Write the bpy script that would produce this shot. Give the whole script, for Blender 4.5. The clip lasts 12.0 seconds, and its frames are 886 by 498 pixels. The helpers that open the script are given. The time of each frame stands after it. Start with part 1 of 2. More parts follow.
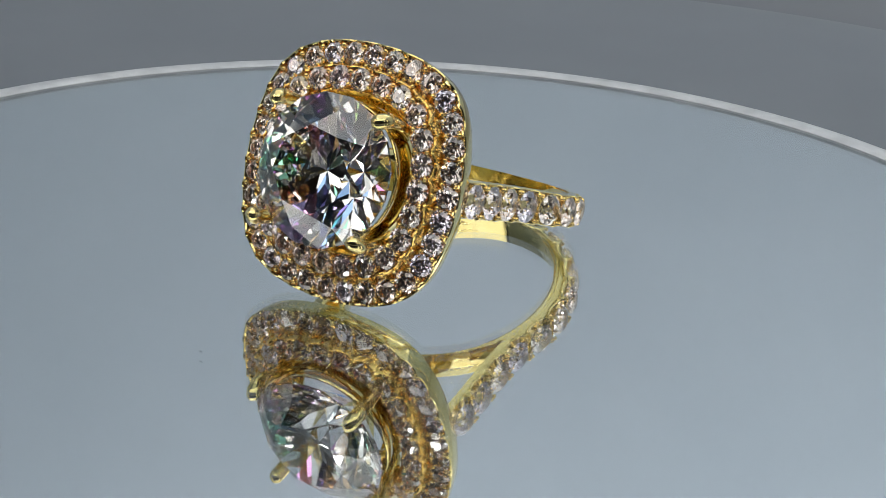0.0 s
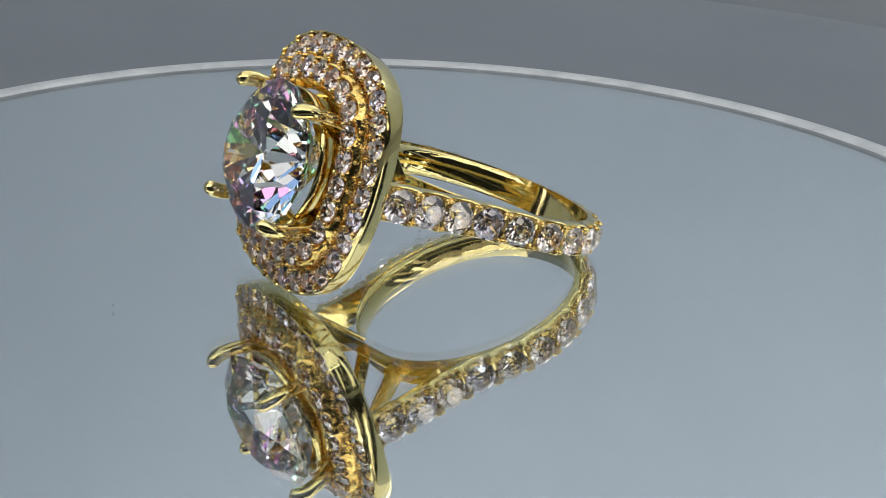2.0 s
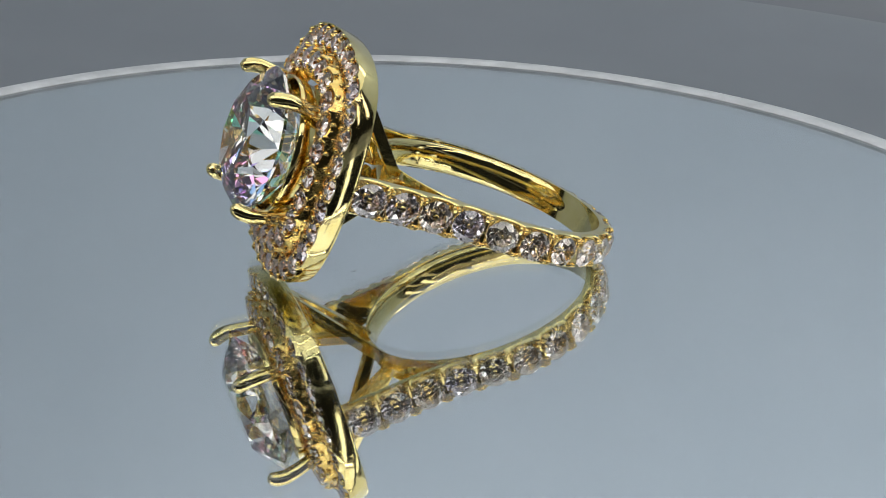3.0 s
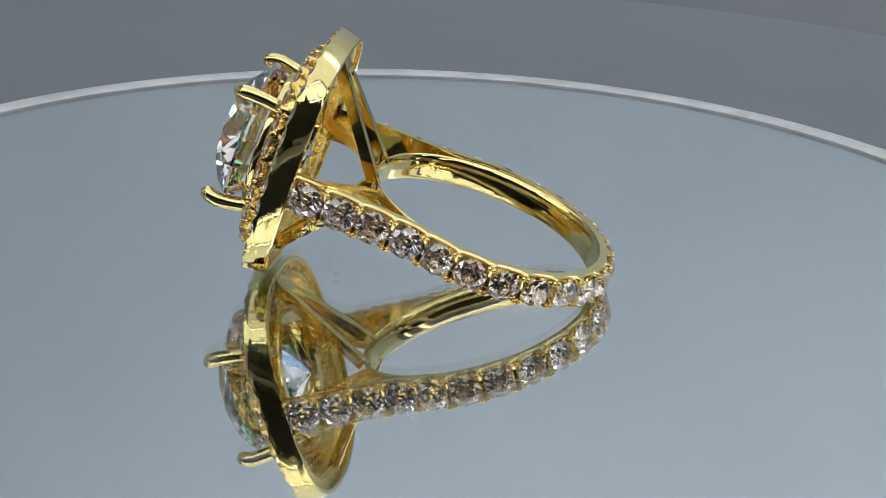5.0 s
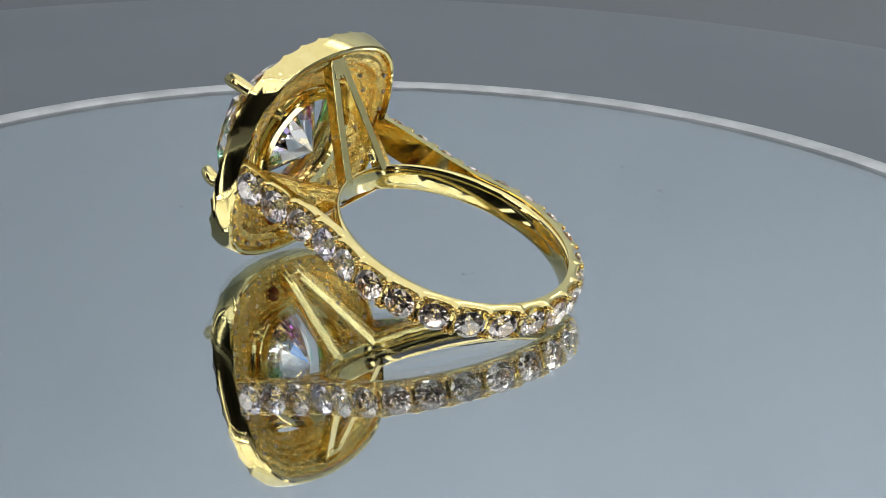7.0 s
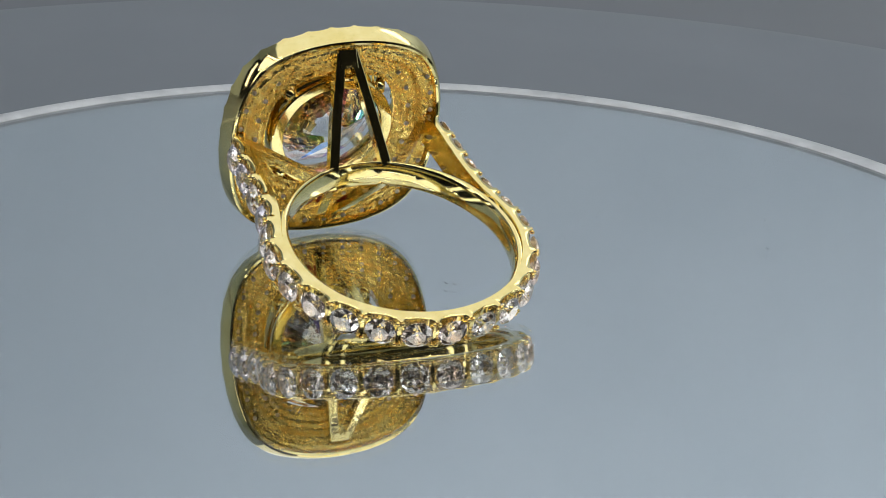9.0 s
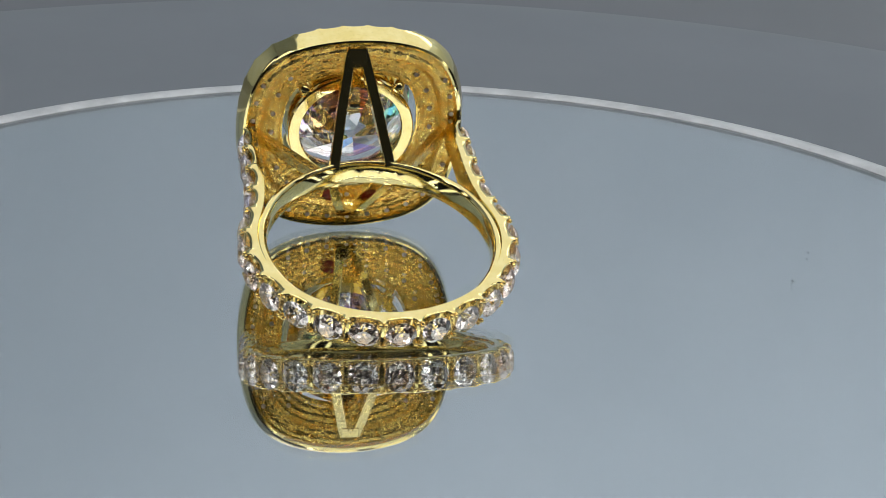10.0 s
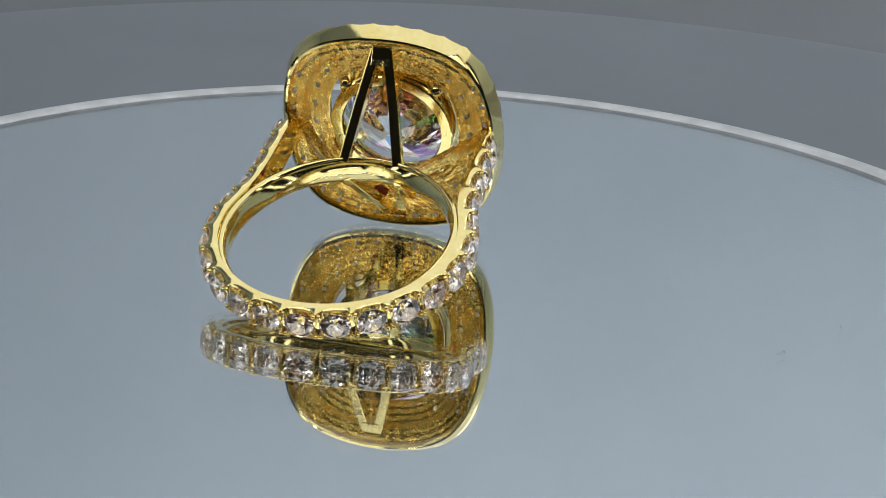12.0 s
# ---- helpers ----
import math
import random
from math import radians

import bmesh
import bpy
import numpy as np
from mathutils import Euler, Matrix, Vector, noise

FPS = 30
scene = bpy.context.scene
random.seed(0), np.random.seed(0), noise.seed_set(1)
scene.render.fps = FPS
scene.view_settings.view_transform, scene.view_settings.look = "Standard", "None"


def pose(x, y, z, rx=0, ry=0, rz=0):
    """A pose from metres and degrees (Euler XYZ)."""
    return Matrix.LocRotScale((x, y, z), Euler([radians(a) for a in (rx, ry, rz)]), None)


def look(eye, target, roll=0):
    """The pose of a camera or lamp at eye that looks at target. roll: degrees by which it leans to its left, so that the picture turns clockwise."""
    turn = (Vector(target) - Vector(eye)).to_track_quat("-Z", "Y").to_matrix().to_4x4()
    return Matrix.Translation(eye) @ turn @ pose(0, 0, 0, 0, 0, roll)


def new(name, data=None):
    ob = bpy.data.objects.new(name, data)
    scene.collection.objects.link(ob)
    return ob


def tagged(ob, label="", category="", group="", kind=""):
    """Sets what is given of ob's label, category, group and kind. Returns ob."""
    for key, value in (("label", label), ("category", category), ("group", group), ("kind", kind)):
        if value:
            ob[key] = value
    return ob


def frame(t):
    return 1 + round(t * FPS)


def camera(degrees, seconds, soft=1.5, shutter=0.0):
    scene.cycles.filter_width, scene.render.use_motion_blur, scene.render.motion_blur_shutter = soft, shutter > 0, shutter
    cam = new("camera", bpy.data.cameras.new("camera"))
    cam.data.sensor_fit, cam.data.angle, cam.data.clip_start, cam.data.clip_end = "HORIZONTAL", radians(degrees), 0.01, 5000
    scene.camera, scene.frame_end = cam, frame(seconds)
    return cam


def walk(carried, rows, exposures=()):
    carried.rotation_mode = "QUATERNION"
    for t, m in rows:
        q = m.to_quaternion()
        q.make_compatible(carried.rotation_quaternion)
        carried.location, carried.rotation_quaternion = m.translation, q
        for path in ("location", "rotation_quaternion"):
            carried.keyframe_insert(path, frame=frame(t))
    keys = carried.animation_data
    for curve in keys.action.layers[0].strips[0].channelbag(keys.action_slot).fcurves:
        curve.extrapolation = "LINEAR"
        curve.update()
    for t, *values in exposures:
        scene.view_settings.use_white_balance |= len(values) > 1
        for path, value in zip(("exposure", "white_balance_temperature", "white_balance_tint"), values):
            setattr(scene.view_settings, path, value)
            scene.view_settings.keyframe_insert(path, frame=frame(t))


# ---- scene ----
S = 0.00092            # metres in one modelling unit (a little under a millimetre)
TAU = math.tau

# ---- camera: held almost still, with a slight drift ----
EYE = Vector((0, -132.22, 52.10)) * S


def aim(pitch, yaw):
    p, y = radians(pitch), radians(yaw)
    way = Vector((-math.sin(y) * math.cos(p), math.cos(y) * math.cos(p), math.sin(p)))
    return look(EYE, EYE + way, 2.305)


cam = camera(29.33, 12.0, soft=0.6)
walk(cam, [(t, aim(p, y)) for t, p, y in (
    (0, -21.49, -2.21), (0.5, -21.48, -2.16), (1, -21.48, -2.11), (1.5, -21.50, -2.02), (2, -21.53, -1.96), (2.5, -21.63, -1.88),
    (2.7, -21.68, -1.75), (4.3, -21.35, -0.97), (4.5, -21.32, -0.95), (5, -21.20, -1.05), (5.5, -21.17, -1.17), (6, -21.13, -1.23),
    (6.5, -20.89, -1.15), (7, -20.79, -1.20), (7.2, -20.78, -1.20), (8.8, -20.75, -1.38), (9, -20.79, -1.39), (9.5, -20.83, -1.38),
    (10, -20.73, -1.45), (10.5, -20.62, -1.60), (11, -20.53, -1.76), (11.5, -20.57, -1.78), (12, -20.67, -1.66))],
    exposures=[(0, 0.0), (12, 0.0)])

# turn of the turntable, in degrees
TURN = [(0, -123.51), (0.5, -130.03), (1, -136.44), (1.5, -142.79), (2, -149.17), (2.5, -155.61), (2.7, -158.10), (4.3, -178.94),
        (4.5, -181.56), (5, -188.21), (5.5, -195.24), (6, -202.28), (6.5, -209.29), (7, -215.71), (7.2, -218.34), (8.8, -243.03),
        (9, -245.87), (9.5, -252.43), (10, -258.77), (10.5, -265.43), (11, -272.10), (11.5, -278.56), (12, -284.76)]

scene.cycles.max_bounces, scene.cycles.glossy_bounces, scene.cycles.transmission_bounces = 24, 18, 24

# ---- light: a jewellery photo booth, lit from its ceiling ----
world = bpy.data.worlds.new("world")
scene.world = world
world.use_nodes = True
world.node_tree.nodes["Background"].inputs[0].default_value = (0.5, 0.55, 0.62, 1)
world.node_tree.nodes["Background"].inputs[1].default_value = 0.02


# ---- materials ----
def material(name):
    m = bpy.data.materials.new(name)
    m.use_nodes = True
    nt = m.node_tree
    return m, nt, nt.nodes["Principled BSDF"]


def noise_node(nt, scale, detail=4.0, rough=0.55):
    co = nt.nodes.new("ShaderNodeTexCoord")
    n = nt.nodes.new("ShaderNodeTexNoise")
    n.inputs["Scale"].default_value, n.inputs["Detail"].default_value, n.inputs["Roughness"].default_value = scale, detail, rough
    nt.links.new(co.outputs["Object"], n.inputs["Vector"])
    return n


def ramp_node(nt, source, stops):
    r = nt.nodes.new("ShaderNodeValToRGB")
    while len(r.color_ramp.elements) < len(stops):
        r.color_ramp.elements.new(0.5)
    for e, (pos, col) in zip(r.color_ramp.elements, stops):
        e.position, e.color = pos, (*col, 1)
    nt.links.new(source, r.inputs["Fac"])
    return r


def bump_node(nt, bs, source, strength, distance):
    b = nt.nodes.new("ShaderNodeBump")
    b.inputs["Strength"].default_value, b.inputs["Distance"].default_value = strength, distance
    nt.links.new(source, b.inputs["Height"])
    nt.links.new(b.outputs["Normal"], bs.inputs["Normal"])


def gold(name, base, deep, rough, spread, relief, scale, rscale=900, deepness=0.0001):
    m, nt, bs = material(name)
    bs.inputs["Metallic"].default_value = 1.0
    n = noise_node(nt, scale)
    c = ramp_node(nt, n.outputs["Fac"], [(0.35, deep), (0.65, base)])
    nt.links.new(c.outputs["Color"], bs.inputs["Base Color"])
    r = ramp_node(nt, n.outputs["Fac"], [(0.3, (rough + spread,) * 3), (0.7, (rough,) * 3)])
    nt.links.new(r.outputs["Color"], bs.inputs["Roughness"])
    b = noise_node(nt, rscale, 3.0)
    bump_node(nt, bs, b.outputs["Fac"], relief, deepness)
    return m


GOLD = gold("polished_gold", (0.85, 0.72, 0.34), (0.80, 0.65, 0.26), 0.06, 0.06, 0.10, 700)
# cast gold; its stronger orange also holds light bounced inside the head
GOLD_CAST = gold("cast_gold", (0.90, 0.70, 0.25), (0.84, 0.55, 0.12), 0.06, 0.08, 0.5, 900, 2600, 0.0004)
# inner tier and beads: orange of bounced light put into the base colour
GOLD_BOUNCE = gold("bounce_tinted_gold", (0.90, 0.68, 0.24), (0.86, 0.57, 0.15), 0.07, 0.08, 0.3, 900, 2600, 0.0002)
GOLD_BEAD = gold("bead_gold", (0.90, 0.74, 0.33), (0.87, 0.66, 0.24), 0.10, 0.08, 0.1, 900)


def gem(name, tint):
    m = bpy.data.materials.new(name)
    m.use_nodes = True
    nt = m.node_tree
    nt.nodes.clear()
    out, g = nt.nodes.new("ShaderNodeOutputMaterial"), nt.nodes.new("ShaderNodeBsdfGlass")
    g.inputs["Color"].default_value = (*tint, 1)
    g.inputs["Roughness"].default_value, g.inputs["IOR"].default_value = 0.0, 2.42
    nt.links.new(g.outputs[0], out.inputs["Surface"])
    return m


GEM = gem("clear_brilliant", (1.0, 0.995, 0.985))
GEM_SMALL = gem("small_brilliant", (1.0, 0.975, 0.955))
# tints vary from warm rose to clear and faint lilac: reflected gold and fire put into the colour
nt = GEM_SMALL.node_tree
info = nt.nodes.new("ShaderNodeObjectInfo")
c = ramp_node(nt, info.outputs["Random"], [(0.0, (1.0, 0.96, 0.93)), (0.35, (1.0, 0.99, 0.98)), (0.65, (1.0, 0.975, 0.955)), (1.0, (0.98, 0.97, 1.0))])
nt.links.new(c.outputs["Color"], nt.nodes["Glass BSDF"].inputs["Color"])
# facet glass tinted like dispersed flashes: the fire is put into the colour
FIRE_TINT = [gem("fire_tint_" + n, c) for n, c in (("blue", (0.38, 0.6, 1.0)), ("orange", (1.0, 0.64, 0.32)), ("magenta", (1.0, 0.52, 0.88)), ("green", (0.45, 1.0, 0.76)), ("violet", (0.68, 0.56, 1.0)), ("yellow", (1.0, 0.9, 0.44)))]

MIRROR, nt, bs = material("mirror_glass")
bs.inputs["Metallic"].default_value = 1.0
bs.inputs["Base Color"].default_value = (0.765, 0.803, 0.822, 1)
n = noise_node(nt, 60, 5)
r = ramp_node(nt, n.outputs["Fac"], [(0.35, (0.002,) * 3), (0.75, (0.008,) * 3)])
nt.links.new(r.outputs["Color"], bs.inputs["Roughness"])

PLATE_GLASS, nt, bs = material("plate_glass")
bs.inputs["Transmission Weight"].default_value, bs.inputs["IOR"].default_value = 1.0, 1.5
bs.inputs["Roughness"].default_value = 0.0
bs.inputs["Base Color"].default_value = (0.985, 0.99, 0.99, 1)

# the bevel's bright highlight is put into a pale diffuse colour
LIP, nt, bs = material("bevelled_edge")
n = noise_node(nt, 300, 4)
c = ramp_node(nt, n.outputs["Fac"], [(0.35, (0.46, 0.475, 0.49)), (0.65, (0.60, 0.615, 0.63))])
nt.links.new(c.outputs["Color"], bs.inputs["Base Color"])
bs.inputs["Roughness"].default_value = 0.3
bump_node(nt, bs, n.outputs["Fac"], 0.25, 0.0003)

BASE, nt, bs = material("turntable_grey")
n = noise_node(nt, 40, 6)
c = ramp_node(nt, n.outputs["Fac"], [(0.3, (0.128, 0.14, 0.156)), (0.7, (0.148, 0.161, 0.178))])
nt.links.new(c.outputs["Color"], bs.inputs["Base Color"])
bs.inputs["Roughness"].default_value = 0.3

TABLE, nt, bs = material("table_grey")
n = noise_node(nt, 12, 6)
c = ramp_node(nt, n.outputs["Fac"], [(0.3, (0.135, 0.143, 0.155)), (0.7, (0.165, 0.173, 0.185))])
nt.links.new(c.outputs["Color"], bs.inputs["Base Color"])
bs.inputs["Roughness"].default_value = 0.45

FABRIC, nt, bs = material("booth_fabric")
n = noise_node(nt, 8, 5)
c = ramp_node(nt, n.outputs["Fac"], [(0.3, (0.64, 0.71, 0.78)), (0.7, (0.69, 0.76, 0.83))])
nt.links.new(c.outputs["Color"], bs.inputs["Base Color"])
bs.inputs["Roughness"].default_value = 0.9

DARK, nt, bs = material("dark_curtain")
n = noise_node(nt, 8, 5)
c = ramp_node(nt, n.outputs["Fac"], [(0.3, (0.010, 0.010, 0.011)), (0.7, (0.018, 0.018, 0.019))])
nt.links.new(c.outputs["Color"], bs.inputs["Base Color"])
bs.inputs["Roughness"].default_value = 0.95

STONE_BACK, nt, bs = material("stone_back")
bs.inputs["Base Color"].default_value = (0.62, 0.50, 0.42, 1)
bs.inputs["Roughness"].default_value = 0.12

DUST, nt, bs = material("dust_grey")
bs.inputs["Base Color"].default_value = (0.22, 0.22, 0.23, 1)
bs.inputs["Roughness"].default_value = 0.9


def glow(name, colour, strength):
    m = bpy.data.materials.new(name)
    m.use_nodes = True
    m.node_tree.nodes.clear()
    e = m.node_tree.nodes.new("ShaderNodeEmission")
    o = m.node_tree.nodes.new("ShaderNodeOutputMaterial")
    e.inputs["Color"].default_value, e.inputs["Strength"].default_value = (*colour, 1), strength
    m.node_tree.links.new(e.outputs[0], o.inputs["Surface"])
    return m


PANEL = glow("led_panel_light", (0.945, 0.98, 1.0), 1.06)
LED = glow("led_light", (1.0, 0.98, 0.95), 22.0)


# ---- mesh helpers ----
def mesh_of(bm, name, mat, smooth=True, scale=S):
    bmesh.ops.scale(bm, vec=(scale,) * 3, verts=bm.verts)
    bmesh.ops.recalc_face_normals(bm, faces=bm.faces)
    me = bpy.data.meshes.new(name)
    bm.to_mesh(me)
    bm.free()
    me.materials.append(mat)
    if smooth:
        for f in me.polygons:
            f.use_smooth = True
    return me


def part(name, bm, mat, parent=None, label="", smooth=True, sharp=None):
    me = mesh_of(bm, name, mat, smooth)
    if sharp:
        me.set_sharp_from_angle(angle=radians(sharp))
    ob = new(name, me)
    ob.parent = parent
    if label:
        tagged(ob, label)
    return ob


def put(name, me, parent, m):
    ob = new(name, me)
    ob.parent = parent
    ob.matrix_basis = m
    return ob


def sweep(loops, closed=True, caps=True):
    """A skin over loops of points, each loop closed; closed: the last loop joins the first."""
    bm = bmesh.new()
    rings = [[bm.verts.new(p) for p in loop] for loop in loops]
    n = len(rings[0])
    pairs = list(zip(rings, rings[1:])) + ([(rings[-1], rings[0])] if closed else [])
    for a, b in pairs:
        for i in range(n):
            bm.faces.new((a[i], a[(i + 1) % n], b[(i + 1) % n], b[i]))
    if not closed and caps:
        bm.faces.new(rings[0])
        bm.faces.new(rings[-1])
    return bm


def lathe(profile, steps=128):
    """Turn a profile of (radius, height) about z."""
    return sweep([[(r * math.cos(a), r * math.sin(a), h) for r, h in profile] for a in (TAU * i / steps for i in range(steps))])


def bar(points, wide, thick, side, rounding=0.3, taper=1.0):
    """A bar with rounded edges along points; side: the direction of its width."""
    pts = [Vector(p) for p in points]
    loops = []
    for i, p in enumerate(pts):
        d = (pts[min(i + 1, len(pts) - 1)] - pts[max(i - 1, 0)]).normalized()
        s = Vector(side)
        s = (s - d * s.dot(d)).normalized()
        q = d.cross(s)
        k = 1 + (taper - 1) * i / (len(pts) - 1)
        w, h = wide / 2 * k, thick / 2 * k
        r = rounding * min(w, h)
        loop = []
        for cx, cy, a0 in ((w - r, h - r, 0), (r - w, h - r, 90), (r - w, r - h, 180), (w - r, r - h, 270)):
            for a in (0, 45, 90):
                b = radians(a0 + a)
                loop.append(p + s * (cx + r * math.cos(b)) + q * (cy + r * math.sin(b)))
        loops.append(loop)
    return sweep(loops, closed=False)


def ball(radius, sub=2, squash=1.0):
    bm = bmesh.new()
    bmesh.ops.create_icosphere(bm, subdivisions=sub, radius=radius)
    bmesh.ops.scale(bm, vec=(1, 1, squash), verts=bm.verts)
    return bm


def brilliant(R, table=0.56, crown=0.155, depth=0.43, girdle=0.02):
    """Round brilliant cut, girdle at z = 0, table up."""
    bm = bmesh.new()
    rt, h, d, g = R * table, 2 * R * crown, 2 * R * depth, R * girdle
    c = math.cos(TAU / 16)

    def at(r, a, z):
        return bm.verts.new((r * math.cos(a), r * math.sin(a), z))

    rs = R * (table + (1 - table) * 0.52)
    hs = h * (R - rs * c) / (R - rt)
    rp = R * 0.24
    hp = -d * (1 - rp * c / R)
    A = [TAU * k / 8 for k in range(8)]
    M = [TAU * (k + 0.5) / 8 for k in range(8)]
    T = [at(rt, a, g + h) for a in A]
    St = [at(rs, a, g + hs) for a in M]
    Gu = [at(R, TAU * k / 16, g) for k in range(16)]
    Gl = [at(R, TAU * k / 16, -g) for k in range(16)]
    P = [at(rp, a, -g + hp) for a in M]
    C = bm.verts.new((0, 0, -g - d))
    bm.faces.new(T)
    for k in range(8):
        j, i = (k + 1) % 8, (k - 1) % 8
        a, m, b = 2 * k, 2 * k + 1, (2 * k + 2) % 16
        bm.faces.new((T[k], St[k], T[j]))
        bm.faces.new((T[k], St[i], Gu[a], St[k]))
        bm.faces.new((St[k], Gu[a], Gu[m]))
        bm.faces.new((St[k], Gu[m], Gu[b]))
        bm.faces.new((C, P[k], Gl[a], P[i]))
        bm.faces.new((P[k], Gl[m], Gl[a]))
        bm.faces.new((P[k], Gl[b], Gl[m]))
    for k in range(16):
        j = (k + 1) % 16
        bm.faces.new((Gu[k], Gl[k], Gl[j], Gu[j]))
    return bm


# ---- the booth ----
def box(name, lo, hi, mat, kind="structure", label="", bevel=0.0):
    bm = bmesh.new()
    bmesh.ops.create_cube(bm, size=1)
    bmesh.ops.scale(bm, vec=[b - a for a, b in zip(lo, hi)], verts=bm.verts)
    bmesh.ops.translate(bm, vec=[(a + b) / 2 for a, b in zip(lo, hi)], verts=bm.verts)
    if bevel:
        bmesh.ops.bevel(bm, geom=bm.edges[:], offset=bevel, segments=2, affect="EDGES")
    ob = new(name, mesh_of(bm, name, mat, False, 1.0))
    return tagged(ob, label, "", "", kind)


TABLE_Z = -0.022
box("floor", (-0.62, -0.62, TABLE_Z - 0.03), (0.62, 0.62, TABLE_Z), TABLE, label="grey matt table top of the photo booth")
box("wall_north", (-0.62, 0.62, TABLE_Z - 0.03), (0.62, 0.64, 0.62), FABRIC, label="pale blue-grey fabric back wall")
for side, x in (("west", -0.64), ("east", 0.62)):
    box("wall_" + side, (x, 0.0, TABLE_Z - 0.03), (x + 0.02, 0.64, 0.62), FABRIC, label="pale blue-grey fabric side wall")
    # unseen dark half, added so that the gold reflects less fill light
    box("added_curtain_" + side, (x, -0.62, TABLE_Z - 0.03), (x + 0.02, 0.0, 0.62), DARK, label="unseen dark side curtain added to darken the gold's reflections")
box("wall_south", (-0.64, -0.64, TABLE_Z - 0.03), (0.64, -0.62, 0.62), DARK, label="dark cloth behind the camera")
box("ceiling", (-0.64, -0.64, 0.62), (0.64, 0.64, 0.64), FABRIC, label="fabric ceiling of the booth")


def ceiling_panel(x0, x1, y0, y1, z):
    thing = tagged(new("ceiling_lamp"), "flat white led panel under the booth ceiling", "lamp", "ceiling lights")
    thing.location = ((x0 + x1) / 2, (y0 + y1) / 2, z)
    w, d = (x1 - x0) / 2, (y1 - y0) / 2
    bm = bmesh.new()
    bmesh.ops.create_cube(bm, size=1)
    bmesh.ops.scale(bm, vec=(2 * w, 2 * d, 0.006), verts=bm.verts)
    ob = new("diffuser", mesh_of(bm, "diffuser", PANEL, False, 1.0))
    ob.parent = thing
    bm = bmesh.new()
    bmesh.ops.create_cube(bm, size=1)
    bmesh.ops.scale(bm, vec=(2 * w + 0.02, 2 * d + 0.02, 0.012), verts=bm.verts)
    bmesh.ops.translate(bm, vec=(0, 0, 0.0095), verts=bm.verts)
    ob = new("housing", mesh_of(bm, "housing", FABRIC, False, 1.0))
    ob.parent = thing
    return thing


ceiling_panel(-0.24, 0.62, -0.46, 0.60, 0.56)

LED_MESH = mesh_of(ball(0.006, 2, 0.5), "led", LED, True, 1.0)
for row, y in enumerate((-0.33, -0.16)):
    lamp = tagged(new("spot_lamp"), "row of small bright led spots below the ceiling lamp", "lamp", "led rows")
    lamp.location = (0, y, 0.5555)
    for i in range(7):
        put("led", LED_MESH, lamp, pose(-0.39 + 0.13 * i + 0.05 * (row % 2), 0.02 * (i % 2), 0))


# glow of the fill strips, which are added out of view
FILL_STRIP = glow("fill_strip_light", (1.0, 0.98, 0.95), 2.6)
BACK_FILL_STRIP = glow("back_fill_strip_light", (1.0, 0.99, 0.97), 3.2)


def fill_strip_lamp(azimuth, dist, low, high, wide):
    """A tall led strip on a stand, added unseen as fill light, facing the turntable; azimuth in degrees from straight
    behind the camera.
    """
    a = radians(azimuth)
    x, y = dist * math.sin(a), -dist * math.cos(a)
    thing = tagged(new("fill_strip_lamp"), "added unseen tall slim led strip lamp on a black stand", "lamp", "strip lamps")
    thing.matrix_basis = pose(x, y, TABLE_Z, 0, 0, azimuth)
    for name, mat, lo, hi in (("tube", FILL_STRIP, (-wide / 2, 0, low), (wide / 2, 0.008, high)), ("housing", DARK, (-wide / 2 - 0.006, -0.02, low - 0.01), (wide / 2 + 0.006, -0.001, high + 0.01)),
                              ("pole", DARK, (-0.006, -0.04, 0.012), (0.006, -0.021, high)), ("base", DARK, (-0.06, -0.08, 0), (0.06, 0.02, 0.012))):
        ob = box(name, lo, hi, mat, "", "", 0.001)
        ob.parent = thing
    return thing


# two strips added out of view: one brightens the right, one the mirror's rim
side_fill_strip = tagged(box("back_fill_strip_lamp", (0.24, 0.42, 0.535), (0.6, 0.52, 0.55), BACK_FILL_STRIP, "", "", 0.002), "short bright led strip added unseen under the ceiling", "lamp")
back_fill_strip = tagged(box("back_fill_strip_lamp", (-0.2, 0.5, 0.535), (0.12, 0.53, 0.55), BACK_FILL_STRIP, "", "", 0.002), "short bright led strip added unseen under the ceiling", "lamp")
for az, dist, low, high, wide in ((-62, 0.46, 0.10, 0.46, 0.04), (60, 0.46, 0.10, 0.46, 0.04), (-82, 0.54, 0.10, 0.46, 0.035), (80, 0.54, 0.10, 0.46, 0.035)):
    fill_strip_lamp(az, dist, low, high, wide)


# fill light: panels out of view, added so the stones return more light
FILL_BOARD_LIGHT = glow("fill_panel_light", (1.0, 0.985, 0.96), 1.75)
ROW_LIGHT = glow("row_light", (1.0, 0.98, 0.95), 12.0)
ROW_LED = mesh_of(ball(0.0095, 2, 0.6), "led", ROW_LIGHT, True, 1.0)


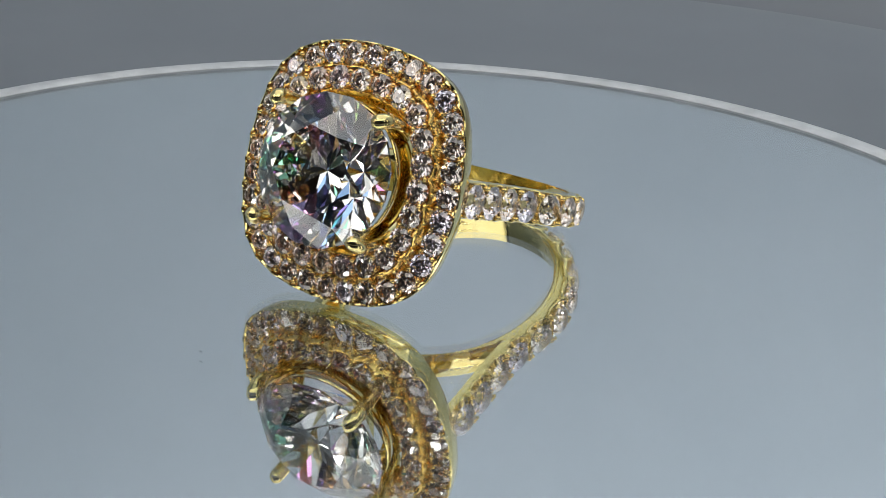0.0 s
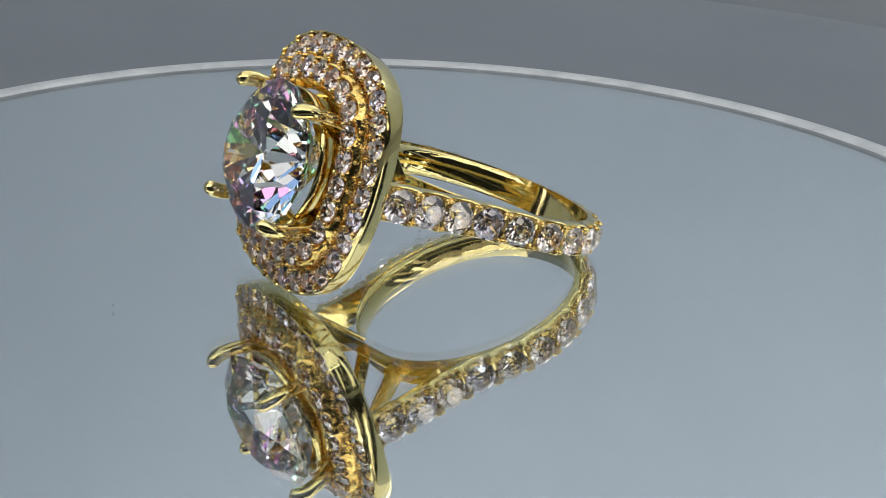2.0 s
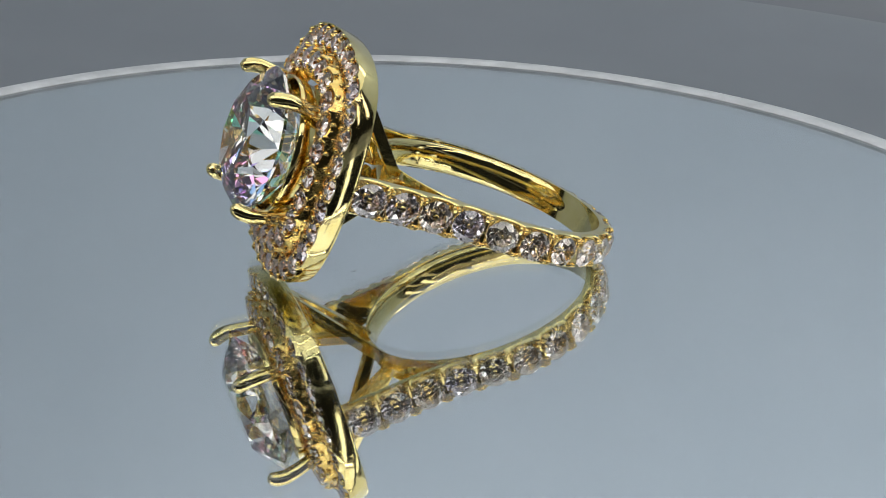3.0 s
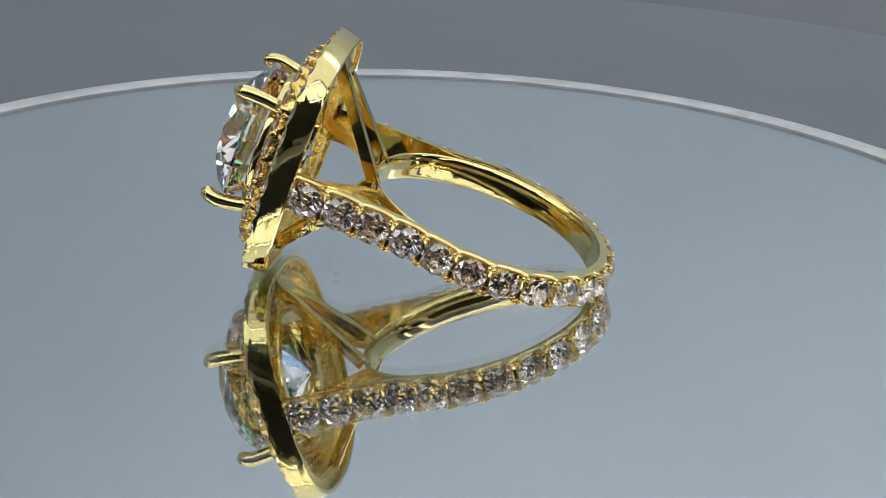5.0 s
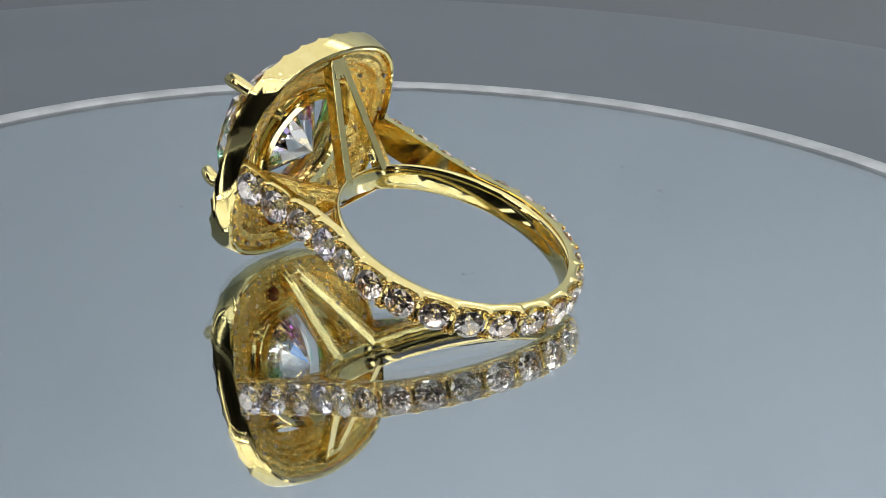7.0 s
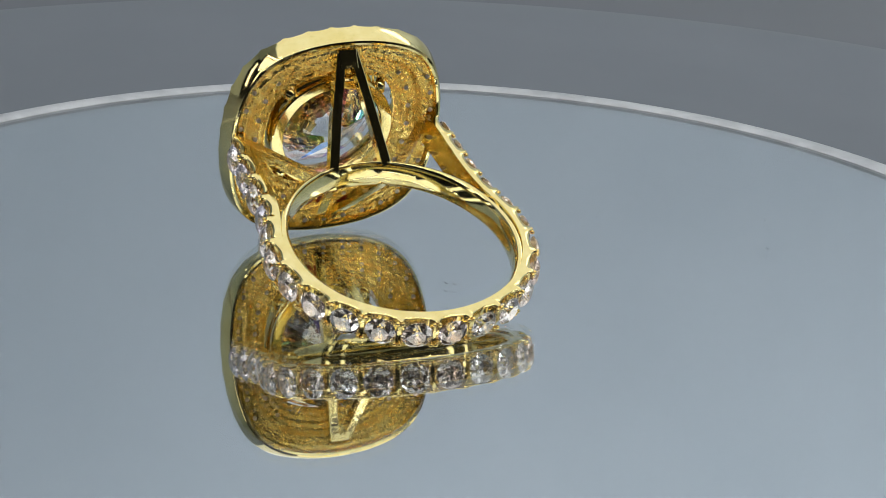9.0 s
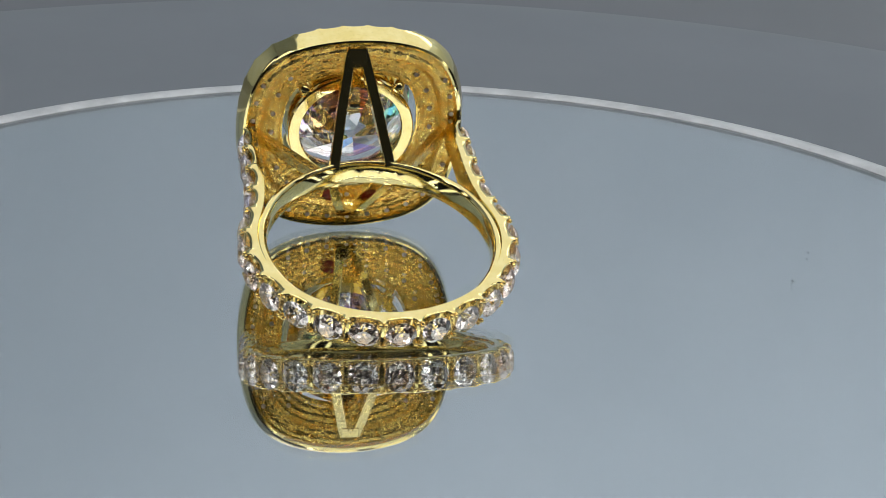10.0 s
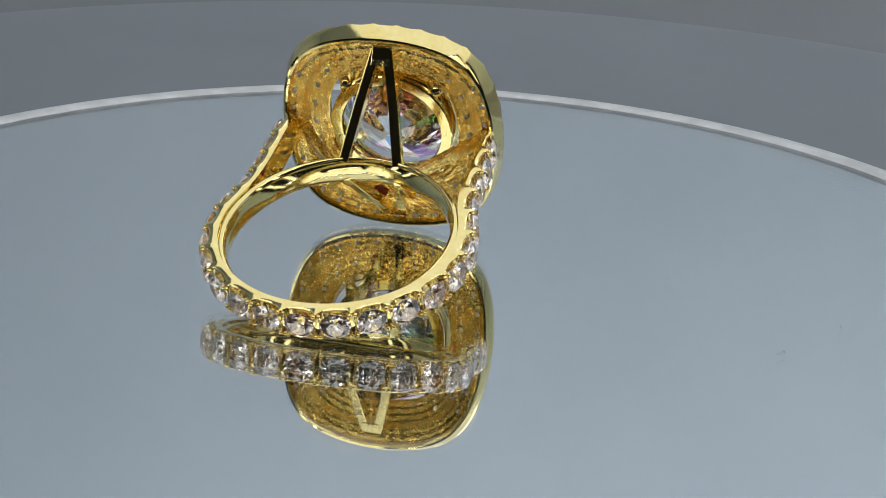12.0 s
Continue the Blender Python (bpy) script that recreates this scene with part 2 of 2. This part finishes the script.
def fill_board(azimuth, elevation, dist, wide, high):
    """A soft led panel on a pole, added unseen to brighten the stones, leaning towards the ring, with a row of bare
    leds along its upper and lower edge.
    """
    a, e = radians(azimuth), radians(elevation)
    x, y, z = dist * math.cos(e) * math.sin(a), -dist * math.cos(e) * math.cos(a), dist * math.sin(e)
    thing = tagged(new("fill_board"), "added unseen black tilted frame with a soft white led panel", "lamp", "led boards")
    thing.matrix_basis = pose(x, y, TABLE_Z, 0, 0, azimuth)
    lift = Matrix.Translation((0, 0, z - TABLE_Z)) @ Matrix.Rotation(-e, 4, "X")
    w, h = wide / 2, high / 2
    for name, mat, lo, hi in (("frame", DARK, (-w - 0.03, -0.016, -h - 0.045), (w + 0.03, -0.003, h + 0.045)), ("diffuser", FILL_BOARD_LIGHT, (-w, -0.0025, -h), (w, 0.003, h))):
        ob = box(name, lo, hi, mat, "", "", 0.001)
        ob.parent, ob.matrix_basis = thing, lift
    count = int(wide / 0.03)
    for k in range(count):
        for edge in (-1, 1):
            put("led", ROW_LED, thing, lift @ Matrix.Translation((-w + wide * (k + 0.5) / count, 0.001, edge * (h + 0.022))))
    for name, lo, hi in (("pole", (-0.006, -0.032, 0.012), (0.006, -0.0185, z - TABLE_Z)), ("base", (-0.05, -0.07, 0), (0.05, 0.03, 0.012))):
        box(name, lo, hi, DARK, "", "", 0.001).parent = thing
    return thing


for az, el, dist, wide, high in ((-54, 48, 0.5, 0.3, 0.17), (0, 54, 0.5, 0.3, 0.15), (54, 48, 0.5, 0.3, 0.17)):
    fill_board(az, el, dist, wide, high)


def phone_on_stand():
    """The filming phone's body and its clamp stand, just behind the lens."""
    thing = tagged(new("phone_stand"), "black phone held in a black clamp stand", "phone")
    thing.matrix_basis = pose(0, EYE.y - 0.012, TABLE_Z)
    z = EYE.z - TABLE_Z
    for name, lo, hi in (("phone", (-0.082, -0.008, z - 0.043), (0.082, 0.0, z + 0.043)), ("clamp", (-0.02, -0.03, z - 0.055), (0.02, -0.0085, z + 0.055)),
                         ("pole", (-0.009, -0.028, 0.012), (0.009, -0.0095, z - 0.056)), ("base", (-0.07, -0.1, 0), (0.07, 0.0, 0.012))):
        ob = box(name, lo, hi, DARK, "", "", 0.002)
        ob.parent = thing
    return thing


phone_on_stand()


# ---- the turntable ----
turntable = tagged(new("turntable"), "round silver mirror turntable, its rim coloured pale for the highlight", "turntable")
mirror = part("mirror_disc", lathe([(0.001, -1.0), (57.3, -1.0), (57.3, -2.9), (0.001, -2.9)], 192), MIRROR, turntable, "silvered back of the mirror disc", sharp=30)
glass = part("glass_plate", lathe([(0.001, 0), (57.5, -0.0), (57.5, -3.05), (0.001, -3.05)], 192), PLATE_GLASS, turntable, "clear glass of the mirror with a few dust specks", sharp=30)
lip = [(57.1, -3.0), (57.0, 0.01), (57.25, 0.12), (57.8, 0.22), (58.6, 0.22), (59.3, 0.1), (59.75, -0.15), (59.9, -0.6), (59.9, -3.0)]
part("bevelled_edge", lathe(lip, 192), LIP, turntable, "rim of the mirror, its bevel's highlight put into pale colour", sharp=50)
part("platter", lathe([(60.0, -0.9), (60.3, -0.7), (107.5, -0.8), (108.5, -1.6), (108.5, -8.0), (104, -9.0), (60.0, -9.0)], 192), BASE, turntable, "grey satin outer platter", sharp=30)
part("foot", lathe([(20, -3.15), (57, -3.15), (57, TABLE_Z / S), (20, TABLE_Z / S)], 96), BASE, turntable, sharp=30)

for x, y, ang, size in ((6.9, 2.2, 40, 0.35), (6.5, 3.0, 70, 0.25), (5.6, 5.1, 10, 0.3), (-4.2, -2.0, 20, 0.35), (-4.6, -2.6, 60, 0.3), (-6.2, -32.5, 30, 0.4), (-6.7, -32.1, 120, 0.25),
                        (6.1, -22.1, 60, 0.25), (2.0, -16.5, 20, 0.22), (0.2, -36.6, 0, 0.4), (25.0, 1.2, 75, 0.4)):
    size *= 0.55
    bm = bar([(-size, 0, 0), (0, size * 0.35, 0.01), (size, 0, 0)], 0.07, 0.04, (0, 0, 1), 0.5)
    bmesh.ops.rotate(bm, matrix=Matrix.Rotation(radians(ang), 3, "Z"), verts=bm.verts)
    bmesh.ops.translate(bm, vec=(x, y, 0.04), verts=bm.verts)
    part("dust_speck", bm, DUST, glass)


# ---- the ring: u points out of the face, w along the finger, v across ----
HOLE = 1.1              # centre of the finger hole along u
WC = 0.03               # middle of the band along w
ring = tagged(new("ring"), "yellow gold ring with round clear stone in a cushion halo", "ring")


def squircle(a, b, count, steps=2000):
    """Evenly spaced points and outward normals on a rounded square; starts at +v."""
    raw = []
    for i in range(steps + 1):
        t = TAU * i / steps
        c, s = math.cos(t), math.sin(t)
        r = 0.5 + 0.5 / (c ** 4 + s ** 4) ** 0.25
        raw.append((a * r * c, b * r * s))
    length = [0.0]
    for p, q in zip(raw, raw[1:]):
        length.append(length[-1] + math.dist(p, q))
    res, j = [], 0
    for k in range(count):
        want = length[-1] * k / count
        while length[j + 1] < want:
            j += 1
        f = (want - length[j]) / max(1e-9, length[j + 1] - length[j])
        p, q = raw[j], raw[j + 1]
        d = Vector((q[0] - p[0], q[1] - p[1])).normalized()
        res.append((p[0] + f * (q[0] - p[0]), p[1] + f * (q[1] - p[1]), d.y, -d.x))
    return res


def tilted(pos, out):
    """A pose with local z along out."""
    m = Vector(out).normalized().to_track_quat("Z", "Y").to_matrix().to_4x4()
    m.translation = Vector(pos) * S
    return m


# finger hoop, with softly rounded inside
def hoop():
    """Inside slightly oval, softly crowned, with rounded edges; the outside lies under the stones."""
    loops, h = [], 1.2
    for i in range(160):
        a = TAU * i / 160
        ru, rv = math.cos(a), math.sin(a)
        loop = []
        for j in range(7):
            k = -1 + 2 * j / 6
            g = 0.18 * k * k
            loop.append(((9.5 + g) * ru, (8.82 + g) * rv, h * k * 0.92))
        for ou, ov, w in ((9.72, 9.2, h), (9.78, 9.6, h), (9.8, 9.7, h - 0.1), (9.8, 9.7, 0.1 - h), (9.78, 9.6, -h), (9.72, 9.2, -h)):
            loop.append((ou * ru, ov * rv, w))
        loops.append([(HOLE + u, v, WC + w) for u, v, w in loop])
    return sweep(loops)


part("hoop", hoop(), GOLD, ring, "polished inner hoop of the band")

RING_U, RING_V = 10.5, 10.72             # the line of the stone-set band, along u and v
BEND = radians(72)      # where the arms leave the circle, from +u
ARM_END = Vector((16.2, 9.28))


def band_path(count, sgn=1):
    """Evenly spaced (u, v, normal) along one side, from the middle of the band's back to the head."""
    pts = []
    for i in range(200):
        a = math.pi - (math.pi - BEND) * i / 199
        pts.append(Vector((HOLE + RING_U * math.cos(a), RING_V * math.sin(a))))
    p0, d0 = pts[-1], (pts[-1] - pts[-2]).normalized()
    for i in range(1, 101):
        t = i / 100
        c1, c2 = p0 + d0 * 4, ARM_END - Vector((1, -0.12)) * 4
        pts.append((1 - t) ** 3 * p0 + 3 * t * (1 - t) ** 2 * c1 + 3 * t * t * (1 - t) * c2 + t ** 3 * ARM_END)
    length = [0.0]
    for p, q in zip(pts, pts[1:]):
        length.append(length[-1] + (q - p).length)
    res, j = [], 0
    for k in range(count):
        want = length[-1] * k / (count - 1)
        while j < len(pts) - 2 and length[j + 1] < want:
            j += 1
        f = (want - length[j]) / (length[j + 1] - length[j])
        p = pts[j].lerp(pts[j + 1], f)
        d = (pts[j + 1] - pts[j]).normalized()
        nrm = Vector((d.y, -d.x))
        if nrm.dot(p - Vector((HOLE, 0))) < 0:
            nrm = -nrm
        res.append((p, nrm, want))
    return res, length[-1]


PITCH = 2.76            # from stone to stone along the band


HALF = 1.30             # half the band's width at its back


def widening(s, total):
    """How much broader the band is towards the head."""
    return 1 + 0.13 * min(1.0, max(0.0, s / total - 0.35) / 0.5)


def scallop(x):
    """1 in the middle of a stone (x a whole number), 0 in the cusp between two."""
    d = abs((x + 0.5) % 1.0 - 0.5) * 2
    return math.sqrt(max(0.0, 1 - (d / 0.86) ** 2))


def band(sgn):
    path, total = band_path(420)
    loops = []
    for p, nrm, s in path:
        cut = scallop(s / PITCH)
        lift = 0.06 - 0.52 * cut
        floor = -0.12 - 0.62 * min(1.0, cut * 2)
        half = HALF * widening(s, total)
        loop = []
        for w, k in ((-half, -1.1), (-half, -0.75), (0.02 - half, lift - 0.12), (0.10 - half, lift), (0.24 - half, lift - 0.02), (0.42 - half, floor), (half - 0.42, floor),
                     (half - 0.24, lift - 0.02), (half - 0.10, lift), (half - 0.02, lift - 0.12), (half, -0.75), (half, -1.1)):
            q = p + nrm * k
            loop.append((q.x, sgn * q.y, WC + w))
        loops.append(loop)
    return sweep(loops, closed=False)


arms = {}
for sgn in (1, -1):
    arms[sgn] = part("arm", band(sgn), GOLD, ring, "scalloped gold band arm set with small clear stones", sharp=60)

STONE_BAND = mesh_of(brilliant(1.19, depth=0.36), "band_stone", GEM_SMALL, False)
BEAD = mesh_of(ball(0.19, 2), "bead", GOLD_BEAD)
path, total = band_path(2000)
count = int(total / PITCH)
for sgn in (1, -1):
    for k in range(count + 1):
        for off, stone in ((0.0, True), (0.5, False)):
            s = (k + off) * PITCH
            if s > total - 0.6:
                continue
            p, nrm, _ = path[min(1999, round(s / total * 1999))]
            if stone and not (k == 0 and sgn < 0):
                q = p + nrm * 0.08
                put("band_stone", STONE_BAND, arms[sgn], tilted((q.x, sgn * q.y, WC), (nrm.x, sgn * nrm.y, 0)) @ Matrix.Scale(widening(s, total), 4) @ Matrix.Rotation(k * 1.3, 4, "Z"))
            if not stone:
                for w in (-0.98, 0.98):
                    for ds in (-0.2, 0.2):
                        p2, n2, _ = path[max(0, min(1999, round((s + ds) / total * 1999)))]
                        q = p2 + n2 * 0.12
                        put("bead", BEAD, arms[sgn], Matrix.Translation(Vector((q.x, sgn * q.y, WC + w * widening(s, total))) * S))

# ---- halo ----
HA, HB = 9.85, 10.02             # half width and half height of the halo
HU = 0.2                        # how far the head stands out along u
HW = 0.06                       # its middle along w
N_OUT, N_IN = 32, 24


def halo_loop(a, b, u, count, wave=0.0, waves=0):
    return [(HU + u + wave * scallop(waves * k / count), p[0], HW + p[1]) for k, p in enumerate(squircle(a, b, count))]


def shell(rows, count):
    """Skin through closed loops around the u axis; first and last loop are joined."""
    return sweep([halo_loop(a, b, u, count, wave, waves) for a, b, u, wave, waves in rows])


halo_wall = part("halo_wall", shell([(HA - 0.75, HB - 0.7, 15.8, 0, 0), (HA - 0.6, HB - 0.5, 15.72, 0, 0), (HA - 0.42, HB - 0.34, 15.8, 0, 0), (HA - 0.32, HB - 0.25, 16.0, 0, 0), (HA - 0.04, HB - 0.04, 17.05, 0, 0), (HA - 0.01, HB - 0.01, 17.3, 0, 0),
                         (HA, HB, 17.66, -0.20, N_OUT), (HA - 0.08, HB - 0.08, 17.74, -0.26, N_OUT), (HA - 0.2, HB - 0.2, 17.74, -0.34, N_OUT), (HA - 0.32, HB - 0.32, 17.0, 0, 0), (HA - 0.6, HB - 0.6, 16.4, 0, 0)], N_OUT * 16),
     GOLD, ring, "polished gold outer wall of the halo", sharp=35)
def cast_plate():
    """The plate under both rows of stones: a ribbed and pitted casting on its underside."""
    count, rng = 300, random.Random(5)
    top = [(0.6, 0.6, 16.3), (0.5, 0.5, 16.62), (1.9, 1.9, 16.62), (2.3, 2.3, 17.2), (3.9, 4.4, 17.6)]
    loops = [halo_loop(HA - a, HB - b, u, count) for a, b, u in top]
    for k in range(30):
        f = k / 29
        a = 3.96 - 3.3 * f
        b = 4.5 - 3.84 * f
        u = 17.3 - 0.55 * min(1.0, f / 0.5) - 0.62 * min(1.0, max(0.0, f - 0.5) / 0.14)
        rib = 0.05 * math.sin(f * 40)
        loops.append([(x + rib + rng.uniform(-0.045, 0.045), y, z) for x, y, z in halo_loop(HA - a, HB - b, u, count)])
    return sweep(loops)


halo_plate = part("halo_plate", cast_plate(), GOLD_CAST, ring, "rough cast gold underside of the halo", sharp=25)
inner_tier = part("inner_tier", shell([(HA - 1.86, HB - 1.86, 16.64, 0, 0), (HA - 1.9, HB - 1.9, 17.6, 0, 0), (HA - 1.98, HB - 1.98, 18.7, -0.30, N_IN), (HA - 2.06, HB - 2.06, 18.86, -0.38, N_IN), (HA - 2.18, HB - 2.18, 18.86, -0.4, N_IN),
                          (HA - 2.3, HB - 2.3, 17.95, 0, 0), (HA - 3.7, HB - 3.7, 17.95, 0, 0), (HA - 3.8, HB - 3.8, 18.72, -0.3, N_IN), (HA - 3.9, HB - 3.95, 18.72, -0.3, N_IN),
                          (HA - 4.0, HB - 4.6, 17.95, 0, 0), (HA - 3.98, HB - 4.55, 17.72, 0, 0), (HA - 2.4, HB - 2.4, 17.3, 0, 0)], N_IN * 16),
     GOLD_BOUNCE, ring, "raised scalloped gold inner tier of the halo", sharp=50)

STONE_OUT = mesh_of(brilliant(0.9), "halo_stone", GEM_SMALL, False)
STONE_IN = mesh_of(brilliant(0.92), "halo_stone_inner", GEM_SMALL, False)


def post(radius, length):
    """A setting bead: a short post with a round top at z = 0."""
    prof = [(radius * 1.15, -length), (radius, -radius)] + [(radius * math.cos(radians(a)), radius * math.sin(radians(a)) - radius * 0.5) for a in (0, 30, 60, 85)]
    bm = bmesh.new()
    rings = [[bm.verts.new((r * math.cos(TAU * k / 10), r * math.sin(TAU * k / 10), z)) for k in range(10)] for r, z in prof]
    for a, b in zip(rings, rings[1:]):
        for k in range(10):
            bm.faces.new((a[k], a[(k + 1) % 10], b[(k + 1) % 10], b[k]))
    bm.faces.new(rings[-1])
    bm.faces.new(rings[0])
    return bm


BEAD_S = mesh_of(post(0.2, 0.5), "halo_bead", GOLD_BEAD)


def set_row(owner, me, a, b, u, count, lean, inner, outer):
    for k, (v, w, nv, nw) in enumerate(squircle(a, b, count)):
        put("halo_stone", me, owner, tilted((HU + u, v, HW + w), (1, nv * lean, nw * lean)) @ Matrix.Rotation(k * 1.7, 4, "Z"))
    for k, (v, w, nv, nw) in enumerate(squircle(a, b, count * 2)):
        if k % 2:
            for off in (inner, outer):
                put("bead", BEAD_S, owner, tilted((HU + u + 0.25 - 0.1 * (off > 0), v + nv * off, HW + w + nw * off), (1, nv * lean, nw * lean)))


BACK = mesh_of(ball(0.24, 1, 0.6), "stone_back", STONE_BACK)
for a, u, n in ((1.2, 16.10, N_OUT), (2.95, 16.90, N_IN)):
    for v, w, nv, nw in squircle(HA - a, HB - a, n):
        if w > 5.5:
            continue
        put("stone_back", BACK, halo_plate, tilted((HU + u, v, HW + w), (1, 0, 0)))
set_row(halo_wall, STONE_OUT, HA - 1.02, HB - 1.02, 17.56, N_OUT, 0.14, -0.55, 0.6)
set_row(inner_tier, STONE_IN, HA - 2.95, HB - 2.95, 18.75, N_IN, 0.10, -0.5, 0.5)

CLAW = mesh_of(post(0.14, 0.35), "claw", GOLD_BEAD)
for k, (v, w, nv, nw) in enumerate(squircle(HA - 1.86, HB - 1.86, N_IN * 2)):
    put("claw", CLAW, inner_tier, tilted((HU + 18.5 - 0.35 * (k % 2), v, HW + w), (1, 0, 0)))

# ---- centre stone, its basket and prongs ----
GIRDLE, SR = 21.3, 5.9


def centre_stone():
    bm = brilliant(SR)
    me = mesh_of(bm, "centre_stone", GEM, False)
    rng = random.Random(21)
    for m in FIRE_TINT:
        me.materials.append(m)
    # about a fifth of the pavilion facets get a painted flash colour
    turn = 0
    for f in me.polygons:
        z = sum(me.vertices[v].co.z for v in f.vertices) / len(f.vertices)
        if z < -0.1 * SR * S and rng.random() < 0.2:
            f.material_index = 1 + turn % len(FIRE_TINT)
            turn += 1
    ob = new("centre_stone", me)
    ob.parent = ring
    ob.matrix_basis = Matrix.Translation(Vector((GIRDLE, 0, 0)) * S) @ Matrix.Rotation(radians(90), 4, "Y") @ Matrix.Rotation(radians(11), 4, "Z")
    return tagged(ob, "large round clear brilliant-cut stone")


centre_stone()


def around_u(bm):
    bmesh.ops.rotate(bm, matrix=Matrix.Rotation(radians(90), 3, "Y"), verts=bm.verts)
    return bm


part("seat_ring", around_u(lathe([(4.75, 17.6), (4.98, 17.55), (5.5, 19.5), (5.58, 20.0), (5.45, 20.05), (5.3, 19.6)], 96)), GOLD, ring, "polished gold seat under the stone")
basket = part("basket_ring", around_u(lathe([(4.5, 16.95), (5.35, 16.9), (5.45, 17.0), (5.45, 17.4), (5.35, 17.5), (4.6, 17.5), (4.42, 17.3)], 96)), GOLD, ring, "round gold basket ring under the stone", sharp=35)


def prong(sv, sw):
    line = [(17.0, 3.7, 3.65), (17.8, 3.95, 3.9), (19.0, 4.3, 4.2), (20.4, 4.52, 4.42), (21.4, 4.62, 4.52), (22.1, 4.54, 4.44), (22.5, 4.4, 4.3), (22.72, 4.28, 4.18), (22.8, 4.22, 4.12)]
    wide = (0.5, 0.54, 0.55, 0.56, 0.6, 0.6, 0.54, 0.38, 0.16)
    loops = []
    for i, ((u, v, w), r) in enumerate(zip(line, wide)):
        a, b = line[max(0, i - 1)], line[min(len(line) - 1, i + 1)]
        d = (Vector(b) - Vector(a)).normalized()
        s = d.cross(Vector((0, 0.7, -0.7))).normalized()
        q = d.cross(s)
        loops.append([((Vector((u, v, w)) + s * r * math.cos(t) + q * r * math.sin(t))) for t in (TAU * k / 16 for k in range(16))])
    loops = [[(p.x + HU, p.y * sv * 1.035, p.z * sw * 1.035) for p in loop] for loop in loops]
    return sweep(loops, closed=False)


for sv in (1, -1):
    for sw in (1, -1):
        part("prong", prong(sv, sw), GOLD, basket, "claw prong of polished gold")

# ---- struts between hoop and halo ----
for sw in (1, -1):
    for sv in (1, -1):
        part("strut", bar([(10.7, sv * 2.35, WC + sw * 0.7), (13.6, sv * 1.5, sw * 4.5), (16.5, sv * 0.5, sw * 8.3)], 0.82, 0.95, (0, 1, 0), 0.16), GOLD, ring, "slim gold strut of a v-shaped pair", smooth=False)
    part("strut_head", bar([(15.6, 0, sw * 7.3), (16.0, 0, sw * 7.75), (16.6, 0, sw * 8.5)], 1.6, 0.9, (0, 1, 0), 0.16), GOLD, ring, smooth=False)
for sv in (1, -1):
    part("side_strut", bar([(10.3, sv * 3.2, WC), (13.4, sv * 5.6, WC), (16.8, sv * 8.2, WC)], 1.0, 0.75, (0, 0, 1), 0.2), GOLD_CAST, ring, "cast gold side strut", smooth=False)

RED_SPOT, nt, bs = material("dark_red")
n = noise_node(nt, 2500, 3)
c = ramp_node(nt, n.outputs["Fac"], [(0.35, (0.10, 0.008, 0.004)), (0.65, (0.24, 0.02, 0.008))])
nt.links.new(c.outputs["Color"], bs.inputs["Base Color"])
bs.inputs["Roughness"].default_value = 0.25
bm = ball(1.0, 3)
for v in bm.verts:
    v.co *= 1 + 0.35 * noise.noise(v.co * 2.1)
bmesh.ops.scale(bm, vec=(0.2, 0.65, 0.55), verts=bm.verts)
bmesh.ops.translate(bm, vec=(HU + 16.75, 1.55, -6.8), verts=bm.verts)
part("red_spot", bm, RED_SPOT, ring, "dark red spot on the halo's underside")

STAMP, nt, bs = material("stamp_shadow")
bs.inputs["Base Color"].default_value = (0.25, 0.18, 0.06, 1)
bs.inputs["Metallic"].default_value, bs.inputs["Roughness"].default_value = 1.0, 0.2
for dv in (-0.18, 0.18):
    part("stamp", bar([(15.24, dv, 7.55), (15.4, dv + 0.05, 7.78)], 0.07, 0.08, (0, 1, 0), 0.2), STAMP, ring, "small stamped bar mark")

# ---- what moves: the turntable and the ring that lies on it ----
LEAN, TWIST = 18.3, -0.86
PLACE = Vector((-7.29, 3.15, 4.30)) * S


def motions():
    walk(turntable, [(t, pose(0, 0, 0, 0, 0, a)) for t, a in TURN])
    lie = Matrix.Translation(PLACE) @ Matrix.Rotation(radians(-LEAN), 4, "Y") @ Matrix.Rotation(radians(TWIST), 4, "X")
    walk(ring, [(t, pose(0, 0, 0, 0, 0, a) @ lie) for t, a in TURN])


motions()
